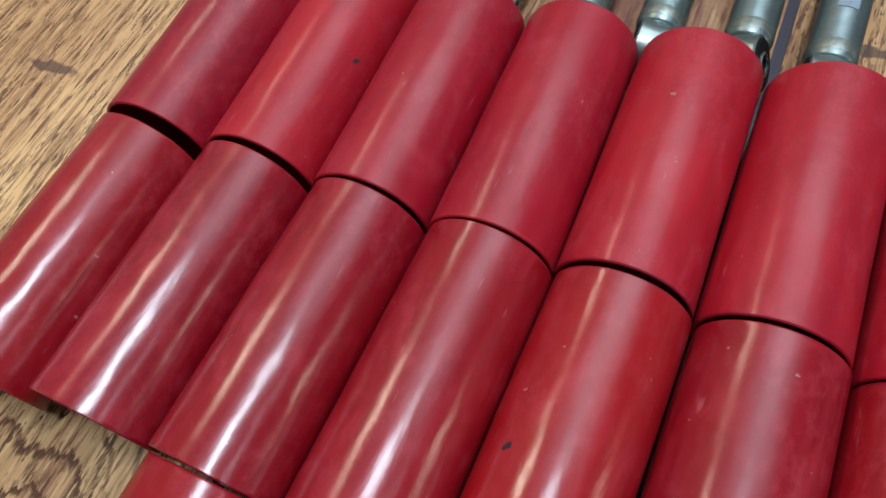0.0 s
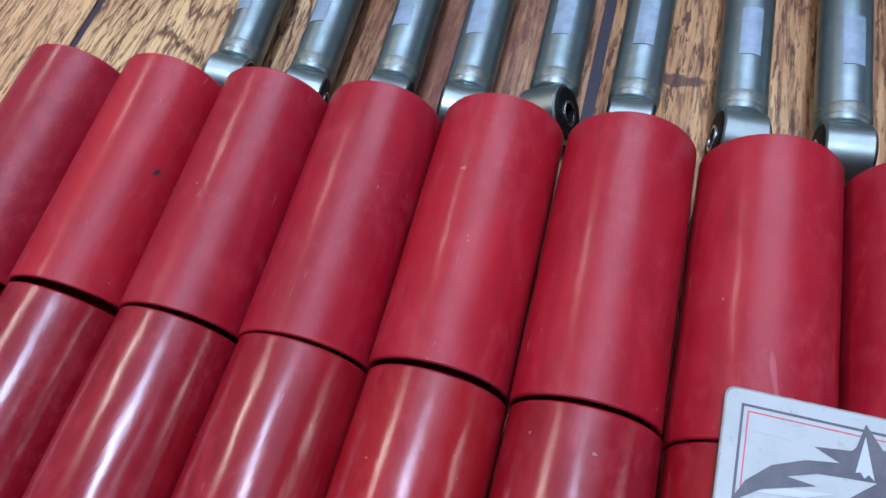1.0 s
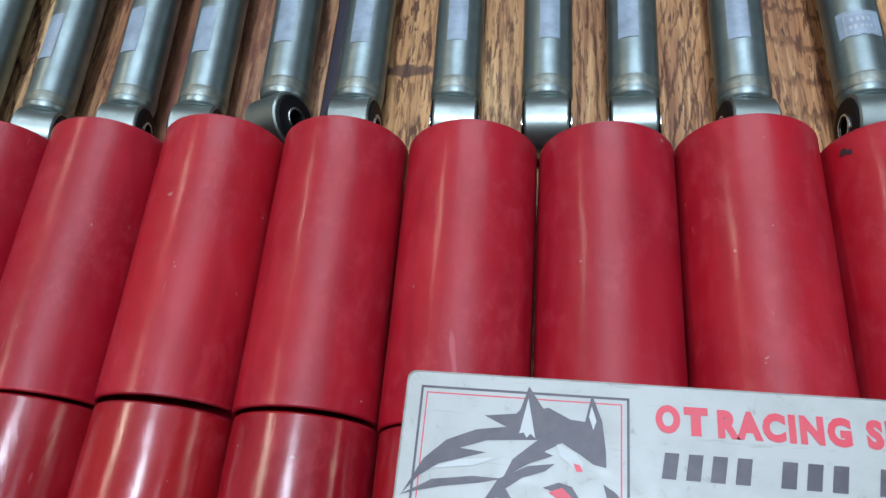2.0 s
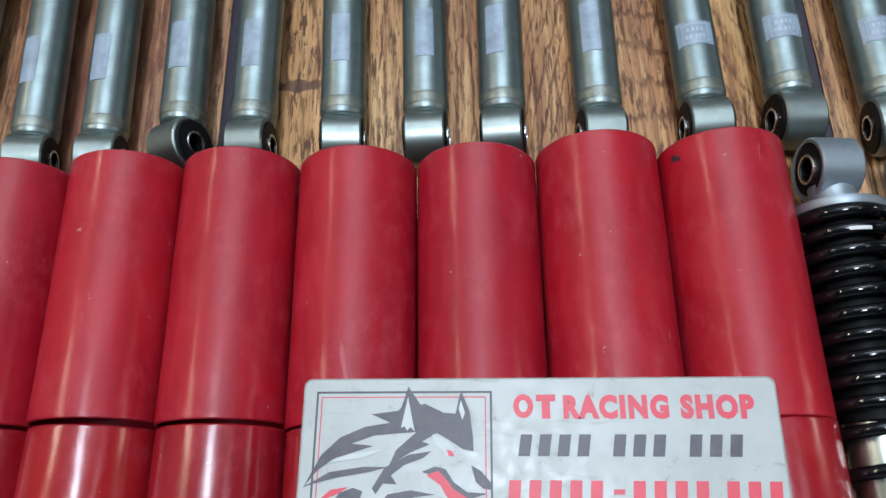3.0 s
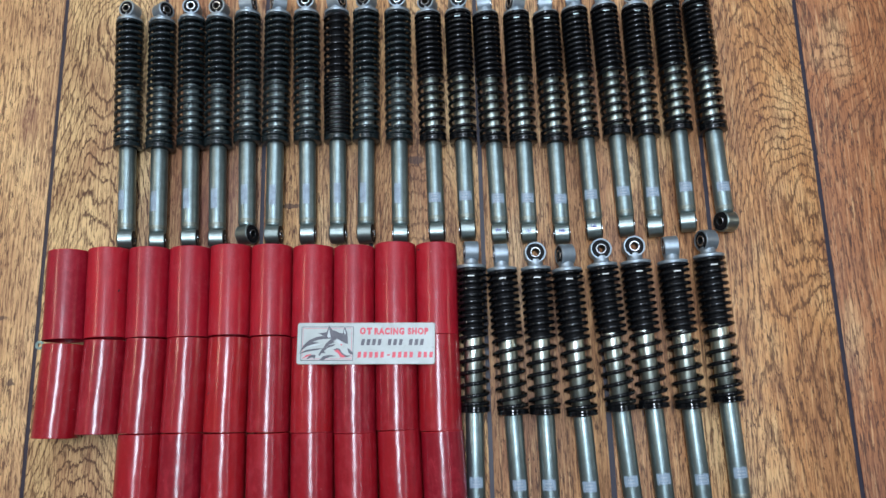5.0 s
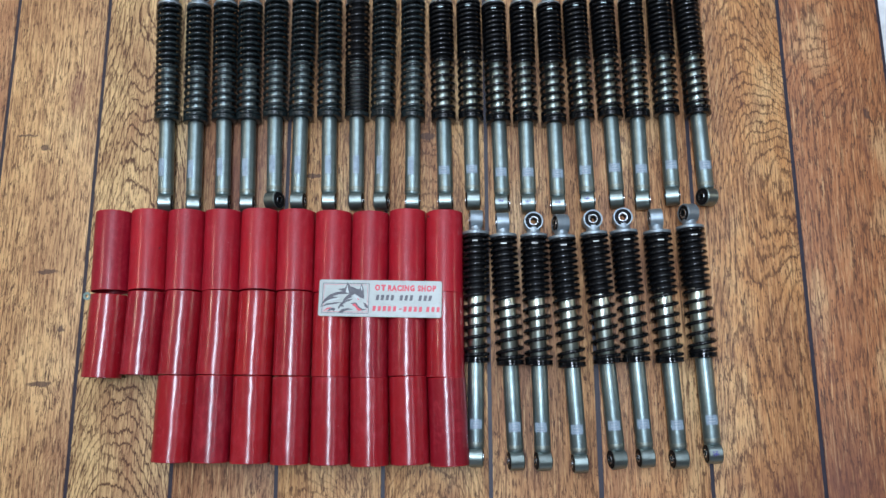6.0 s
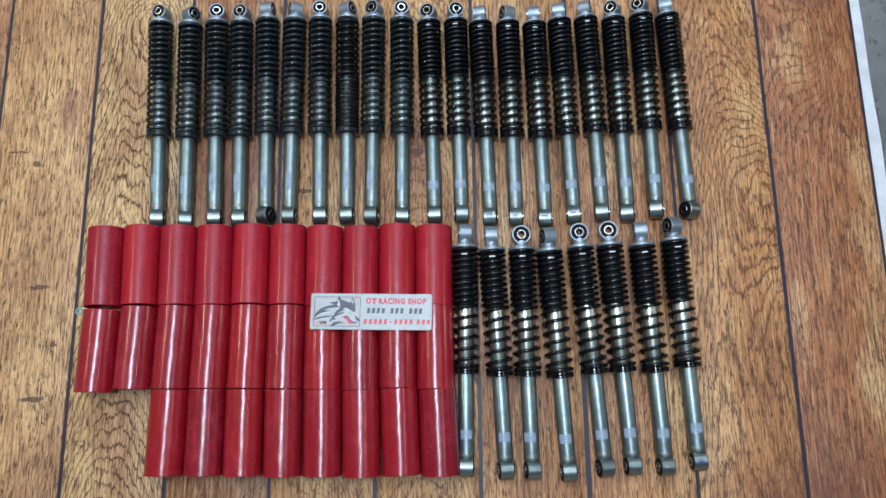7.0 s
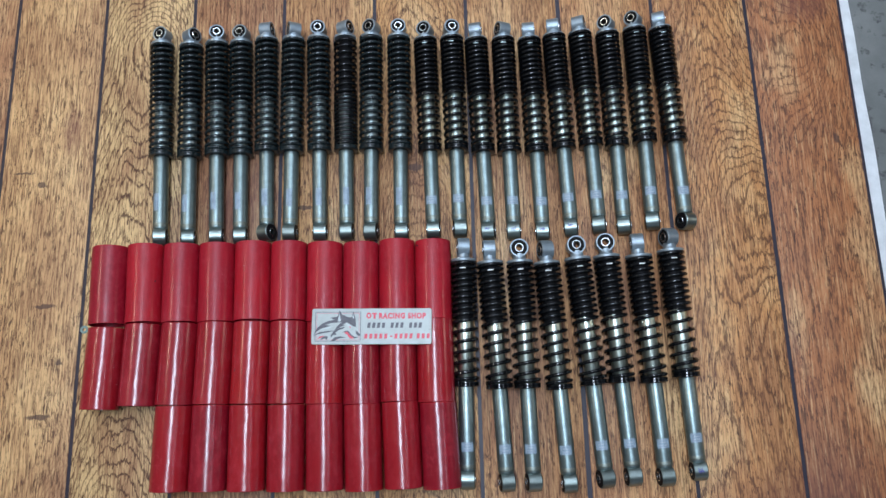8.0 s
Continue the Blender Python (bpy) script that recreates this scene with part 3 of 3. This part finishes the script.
        for y0, y1, a0, a1 in ((0.0412, 0.0416, 62, 124), (0.0516, 0.0520, 62, 124), (0.0416, 0.0516, 62, 64), (0.0416, 0.0516, 122, 124)):
            patch(r, y0, y1, a0, a1, 0.0001, 6, bm)
        for y0, y1, angles in ((0.0436, 0.0456, (70, 79, 88, 101, 110)), (0.0476, 0.0496, (74, 84, 94, 106))):
            for a in angles:
                patch(r, y0, y1, a, a + 6, 0.0001, 2, bm)
        part("sticker_print", bm, PRINT_FAINT, sticker, "worn white print")
        # a pale bar painted as the lamp's glint on an upper coil
        part("paint_dab", patch(rad + wire - 0.0002, top - 0.0163, top - 0.0147, 80, 104, 0.0003), WHITE_GLINT if kind == "wide" else DAMPER, ob, "painted glint on the spring")
    return ob


LENGTHS, BODY = {"dusty": 0.350, "plain": 0.343, "wide": 0.347}, 0.0118
BASES = {kind: shock(kind) for kind in ("dusty", "plain", "wide")}
USED = set()
SHOCKS = []


def lay_shock(kind, x0, y0, x1, turn_up, turn_low):
    """The lower eye at (x0, y0), the upper one towards x1; both eyes turned about the shock's axis, 0 having the bolt hole level."""
    rise = 1.9 if kind != "wide" else 2.2
    m = pose(x0, y0, 0.0147, 0, 0, -math.degrees(math.asin((x1 - x0) / LENGTHS[kind]))) @ pose(0, 0, 0, rise, 0, 0)
    if kind in USED:
        ob = copy_thing(BASES[kind], m)
    else:
        ob = BASES[kind]
        ob.matrix_world = m
        USED.add(kind)
    for child in ob.children:
        if child.name.startswith("upper_mount"):
            child.rotation_euler.y = radians(turn_up)
        elif child.name.startswith("lower_mount"):
            child.rotation_euler.y = radians(turn_low)
        elif child.name.startswith("coil_spring"):
            child.rotation_euler.y = radians(len(SHOCKS) * 131 % 70 - 35)
        elif child.name.startswith("sticker"):
            child.rotation_euler.y = radians(len(SHOCKS) * 47 % 22 - 11)
    SHOCKS.append(ob)
    return ob


DUSTY_ROW = [(0.1260, 0.1450, 0.1140, 78, 14), (0.1710, 0.1410, 0.1640, -35, 18), (0.2170, 0.1435, 0.2080, -82, 12), (0.2560, 0.1420, 0.2490, 82, 10), (0.2980, 0.1465, 0.2920, -6, -23),
             (0.3360, 0.1445, 0.3380, 28, 0), (0.3840, 0.1440, 0.3800, 90, 8), (0.4270, 0.1435, 0.4250, -28, 0), (0.4660, 0.1425, 0.4690, 66, -5), (0.5140, 0.1400, 0.5150, 90, 5)]
PLAIN_ROW = [(0.5650, 0.1410, 0.5590, 74, 0), (0.6070, 0.1420, 0.6030, -80, 5), (0.6520, 0.1365, 0.6430, -8, -8), (0.6920, 0.1355, 0.6880, 26, -5), (0.7370, 0.1325, 0.7310, -5, -5),
             (0.7820, 0.1375, 0.7720, -10, -10), (0.8260, 0.1405, 0.8150, -22, -13), (0.8650, 0.1380, 0.8600, 60, -14), (0.9100, 0.1435, 0.9050, 56, -16), (0.9615, 0.1420, 0.9470, -18, 26)]
WIDE_ROW = [(0.6070, -0.2385, 0.6110, 7, 0), (0.6640, -0.2430, 0.6510, 3, 9), (0.7030, -0.2435, 0.6970, 92, 10), (0.7550, -0.2465, 0.7380, 15, 2),
            (0.8080, -0.2410, 0.7850, 90, 12), (0.8480, -0.2390, 0.8300, 86, 5), (0.8950, -0.2405, 0.8790, -5, 6), (0.9430, -0.2335, 0.9280, 20, 0)]
for kind, row in (("dusty", DUSTY_ROW), ("plain", PLAIN_ROW), ("wide", WIDE_ROW)):
    for values in row:
        lay_shock(kind, *values)


# one of the dusty ones has its spring the other way up, the close coils at its lower end
flipped = [c for c in SHOCKS[7].children if c.name.startswith("coil_spring")][0]
flipped.data = as_mesh("coil_spring", helix([(0.0052, 0.8), (0.0068, 12.3), (0.0112, 8.2), (0.0052, 0.8)], 0.1425, 0.0176, 0.0023), GLOSS)
tagged(flipped, "glossy black coil spring with close lower coils")


def scribble(shock_ob, seed):
    """Marker scrawl on the lower eye's barrel: short slanting strokes on its top."""
    rng = random.Random(seed)
    eye = [c for c in shock_ob.children if c.name.startswith("lower_mount")][0]
    bm = bmesh.new()
    x = -0.0042
    while x < 0.0034:
        a = rng.uniform(88, 97)
        patch(0.0146, x, x + rng.uniform(0.0005, 0.0011), a, a + rng.uniform(8, 24), 0.0002, 8, bm, axis="X")
        x += rng.uniform(0.0008, 0.0017)
    patch(0.0146, -0.0040, 0.0034, 98, 102, 0.00022, 3, bm, axis="X")
    mark = part("ink_mark", bm, INK, eye, "violet marker scrawl")
    mark.rotation_euler.x = radians(rng.uniform(-4, 4)) + radians(8)


for k in (12, 13, 14, 15, 27):
    scribble(SHOCKS[k], k)


# ---- the shop's name plate on the tubes ----
PL_W, PL_H, PL_T = 0.1790, 0.0535, 0.0016


def lettering(words, x, y, size, width, material, parent, name, label):
    """Words in the built-in font, fitted to a width, with the left foot at (x, y) on the plate."""
    data = bpy.data.curves.new("words", "FONT")
    data.body, data.size, data.extrude, data.offset, data.resolution_u = words, size, 0.00006, size * 0.062, 3
    data.space_character = 1.2
    tmp = new("words", data)
    bpy.context.view_layer.update()
    dg = bpy.context.evaluated_depsgraph_get()
    mesh = bpy.data.meshes.new_from_object(tmp.evaluated_get(dg))
    wide = tmp.dimensions.x
    bpy.data.objects.remove(tmp)
    mesh.transform(Matrix.Translation((x, y, PL_T + 0.00016)) @ Matrix.Diagonal((width / wide, 1, 1, 1)))
    bm = bmesh.new()
    bm.from_mesh(mesh)
    left = set(bm.faces)
    while left:
        heap, letter = [left.pop()], []
        while heap:
            f = heap.pop()
            letter.append(f)
            for v in f.verts:
                for g in v.link_faces:
                    if g in left:
                        left.remove(g)
                        heap.append(g)
        one, twin = bmesh.new(), {}
        for f in letter:
            for v in f.verts:
                if v.index not in twin:
                    twin[v.index] = one.verts.new(v.co)
            one.faces.new([twin[v.index] for v in f.verts])
        part(name, one, material, parent, label, smooth=False)
    bm.free()


def name_plate():
    ob = tagged(new("shop_sign"), "scuffed white shop sign plate lying on red tubes", "sign")
    c, pts = 0.003, []
    for cx, cy, a0 in ((PL_W - c, PL_H - c, 0), (c, PL_H - c, 90), (c, c, 180), (PL_W - c, c, 270)):
        for i in range(5):
            a = radians(a0 + i * 22.5)
            pts.append((cx + c * math.cos(a), cy + c * math.sin(a)))
    part("plate", flat(pts, 0, PL_T - 0.0001), PLATE_EDGE, ob, "dirty worn edge", smooth=False)
    mid = (PL_W / 2, PL_H / 2)
    part("face", flat([(mid[0] + (x - mid[0]) * 0.993, mid[1] + (y - mid[1]) * 0.978) for x, y in pts], PL_T - 0.0001, PL_T), PLATE, ob, "scuffed white face", smooth=False)
    z0, z1 = PL_T, PL_T + 0.00012

    def outline(x0, x1, y0, y1, wd, bm):
        for b in ((x0, x1, y1 - wd, y1), (x0, x1, y0, y0 + wd), (x0, x0 + wd, y0 + wd, y1 - wd), (x1 - wd, x1, y0 + wd, y1 - wd)):
            box(*b, z0, z1, bm=bm)
        return bm

    part("frame_line", outline(0.0052, 0.0735, 0.0045, 0.0485, 0.0008, bmesh.new()), PRINT_GREY, ob, "thin charcoal frame line", smooth=False)
    part("frame_line", outline(0.0072, 0.0712, 0.0066, 0.0464, 0.0004, bmesh.new()), PRINT_RED, ob, "thin red frame line", smooth=False)
    # emblem: plain jagged shapes in charcoal, white and red; u to the right, v down, in tenths of a millimetre
    z2, z3 = PL_T + 0.00014, PL_T + 0.00022

    def shape(name, points, rise, material, label):
        part(name, flat(points, z2 + rise, z3 + rise), material, ob, label, smooth=False)

    def blade(name, points, rise, material, label):
        shape(name, [(0.0001 * u, PL_H - 0.0001 * v) for u, v in points], rise, material, label)

    blade("emblem_swoosh", [(25, 405), (85, 290), (155, 225), (250, 185), (345, 170), (272, 138), (375, 125), (388, 110), (412, 32), (462, 103), (478, 98), (550, 132), (596, 136), (616, 46), (650, 130), (662, 222), (664, 275), (625, 268), (585, 242), (525, 208), (470, 240), (500, 250), (425, 280), (345, 330), (372, 270), (448, 205), (372, 210), (285, 218), (200, 248), (285, 256), (135, 303), (75, 345)], 0, PRINT_GREY, "jagged charcoal swoosh")
    blade("emblem_swoosh", [(20, 408), (120, 352), (250, 332), (345, 333), (268, 352), (150, 372), (70, 392)], 0.00002, PRINT_GREY, "thin charcoal swoosh")
    blade("emblem_blade", [(285, 410), (330, 335), (420, 288), (505, 275), (475, 300), (405, 325), (355, 362), (378, 395), (325, 392), (300, 430)], 0.00004, PRINT_GREY, "charcoal blade shape")
    blade("emblem_blade", [(130, 470), (165, 425), (215, 408), (250, 420), (235, 470), (205, 445)], 0.00004, PRINT_GREY, "charcoal blade shape")
    blade("emblem_blade", [(300, 480), (345, 430), (430, 415), (520, 430), (445, 440), (380, 460), (350, 488)], 0.00004, PRINT_GREY, "charcoal blade shape")
    blade("emblem_blade", [(655, 325), (690, 345), (728, 385), (730, 412), (700, 408), (672, 385)], 0.00004, PRINT_GREY, "charcoal blade shape")
    blade("emblem_blade", [(470, 350), (520, 330), (560, 340), (590, 385), (640, 420), (715, 425), (650, 445), (600, 440), (560, 400), (520, 365)], 0.00003, PRINT_GREY, "charcoal blade shape")
    blade("emblem_highlight", [(388, 188), (412, 72), (440, 200), (424, 186), (412, 200), (402, 184)], 0.0001, PRINT_WHITE, "white wedge")
    blade("emblem_highlight", [(608, 118), (616, 84), (632, 132), (622, 160)], 0.0001, PRINT_WHITE, "white wedge")
    blade("emblem_highlight", [(508, 212), (566, 236), (595, 268), (575, 300), (545, 268), (520, 250)], 0.0001, PRINT_WHITE, "white wedge")
    blade("emblem_highlight", [(110, 318), (200, 285), (330, 268), (250, 300)], 0.0001, PRINT_WHITE, "white streak")
    blade("emblem_accent", [(562, 268), (584, 274), (592, 292), (572, 294)], 0.00013, PRINT_RED, "red wedge")
    blade("emblem_accent", [(488, 362), (530, 345), (556, 368), (590, 410), (640, 440), (610, 452), (570, 445), (540, 395)], 0.00013, PRINT_RED, "red wedge")
    blade("emblem_accent", [(75, 462), (130, 415), (198, 405), (160, 428), (120, 445)], 0.00013, PRINT_RED, "red wedge")
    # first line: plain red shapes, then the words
    turn = [2 * math.pi * i / 20 for i in range(20)]
    bm = bmesh.new()
    rings = [[bm.verts.new((0.0853 + rx * math.cos(a), 0.0427 + ry * math.sin(a), z)) for a in turn] for rx, ry, z in ((0.0038, 0.0045, z3), (0.0017, 0.0023, z3), (0.0017, 0.0023, z2), (0.0038, 0.0045, z2))]
    for n in range(4):
        for i in range(20):
            bm.faces.new((rings[n][i], rings[n][(i + 1) % 20], rings[(n + 1) % 4][(i + 1) % 20], rings[(n + 1) % 4][i]))
    part("initial_shape", bm, PRINT_RED, ob, "plain red ring", smooth=False)
    shape("initial_shape", [(0.0902, 0.0470), (0.0975, 0.0470), (0.0975, 0.0445), (0.0954, 0.0445), (0.0954, 0.0380), (0.0923, 0.0380), (0.0923, 0.0445), (0.0902, 0.0445)], 0, PRINT_RED, "plain red bar shape")
    lettering("RACING SHOP", 0.1002, 0.0386, 0.0110, 0.0700, PRINT_RED, ob, "letter", "red printed capital letter")
    # second and third lines: plain bars
    x = 0.0830
    for group in (4, 3, 3):
        for _ in range(group):
            shape("bar", [(x, 0.0243), (x + 0.0043, 0.0243), (x + 0.0055, 0.0322), (x + 0.0012, 0.0322)], 0, PRINT_GREY, "")
            x += 0.0072
        x += 0.0058
    x = 0.0790
    for group in (5, 4, 3):
        for _ in range(group):
            shape("bar", [(x, 0.0085), (x + 0.0043, 0.0085), (x + 0.0049, 0.0158), (x + 0.0006, 0.0158)], 0, PRINT_RED, "")
            x += 0.0074
        if group == 5:
            shape("bar", [(x + 0.001, 0.0110), (x + 0.005, 0.0110), (x + 0.0052, 0.0128), (x + 0.0012, 0.0128)], 0, PRINT_RED, "")
            x += 0.0045
        x += 0.0033
    ob.matrix_world = pose(0.3812, -0.0386, 0.0560, 0, 0, -1.5)
    return ob


name_plate()


# ---- small marks ----
def tube_mark(index, y, angle, size, seed):
    """A dark chip in a tube's paint, at an angle from level on its +x side."""
    rng = random.Random(seed)
    bm = bmesh.new()
    r = R_LOW + (R_TOP - R_LOW) * y / TUBE_L
    deg = math.degrees(size / r)
    for _ in range(5):
        a, yy = angle + rng.uniform(-0.5, 0.5) * deg, y + rng.uniform(-0.5, 0.5) * size
        patch(r - 0.0001, yy - size * 0.3, yy + size * 0.3, a - deg * 0.3, a + deg * 0.3, 0.0003, 3, bm)
    ob = part("paint_chip", bm, DARK_SPOT, TUBES[index], "dark chip in the paint")
    ob.rotation_euler.y = -radians(SPINS[index])
    return ob


tube_mark(1, 0.0625, 37, 0.0024, 3)
tube_mark(9, 0.1135, 146, 0.0032, 5)
tube_mark(14, 0.0490, 128, 0.0022, 9)


def washer(x, y):
    """A flat ring lying on the mat, half under the tubes."""
    ob = tagged(new("washer"), "small grey teal metal washer on the mat beside tubes", "washer")
    part("ring_body", lathe([(0, 0.0028), (0, 0.0060), (0.0003, 0.0063), (0.0011, 0.0063), (0.0014, 0.0060), (0.0014, 0.0028)], 24, True), WASHER, ob)
    ob.matrix_world = pose(x, y, 0.0003, 90, 0, 0)
    return ob


washer(0.0068, 0.0015)
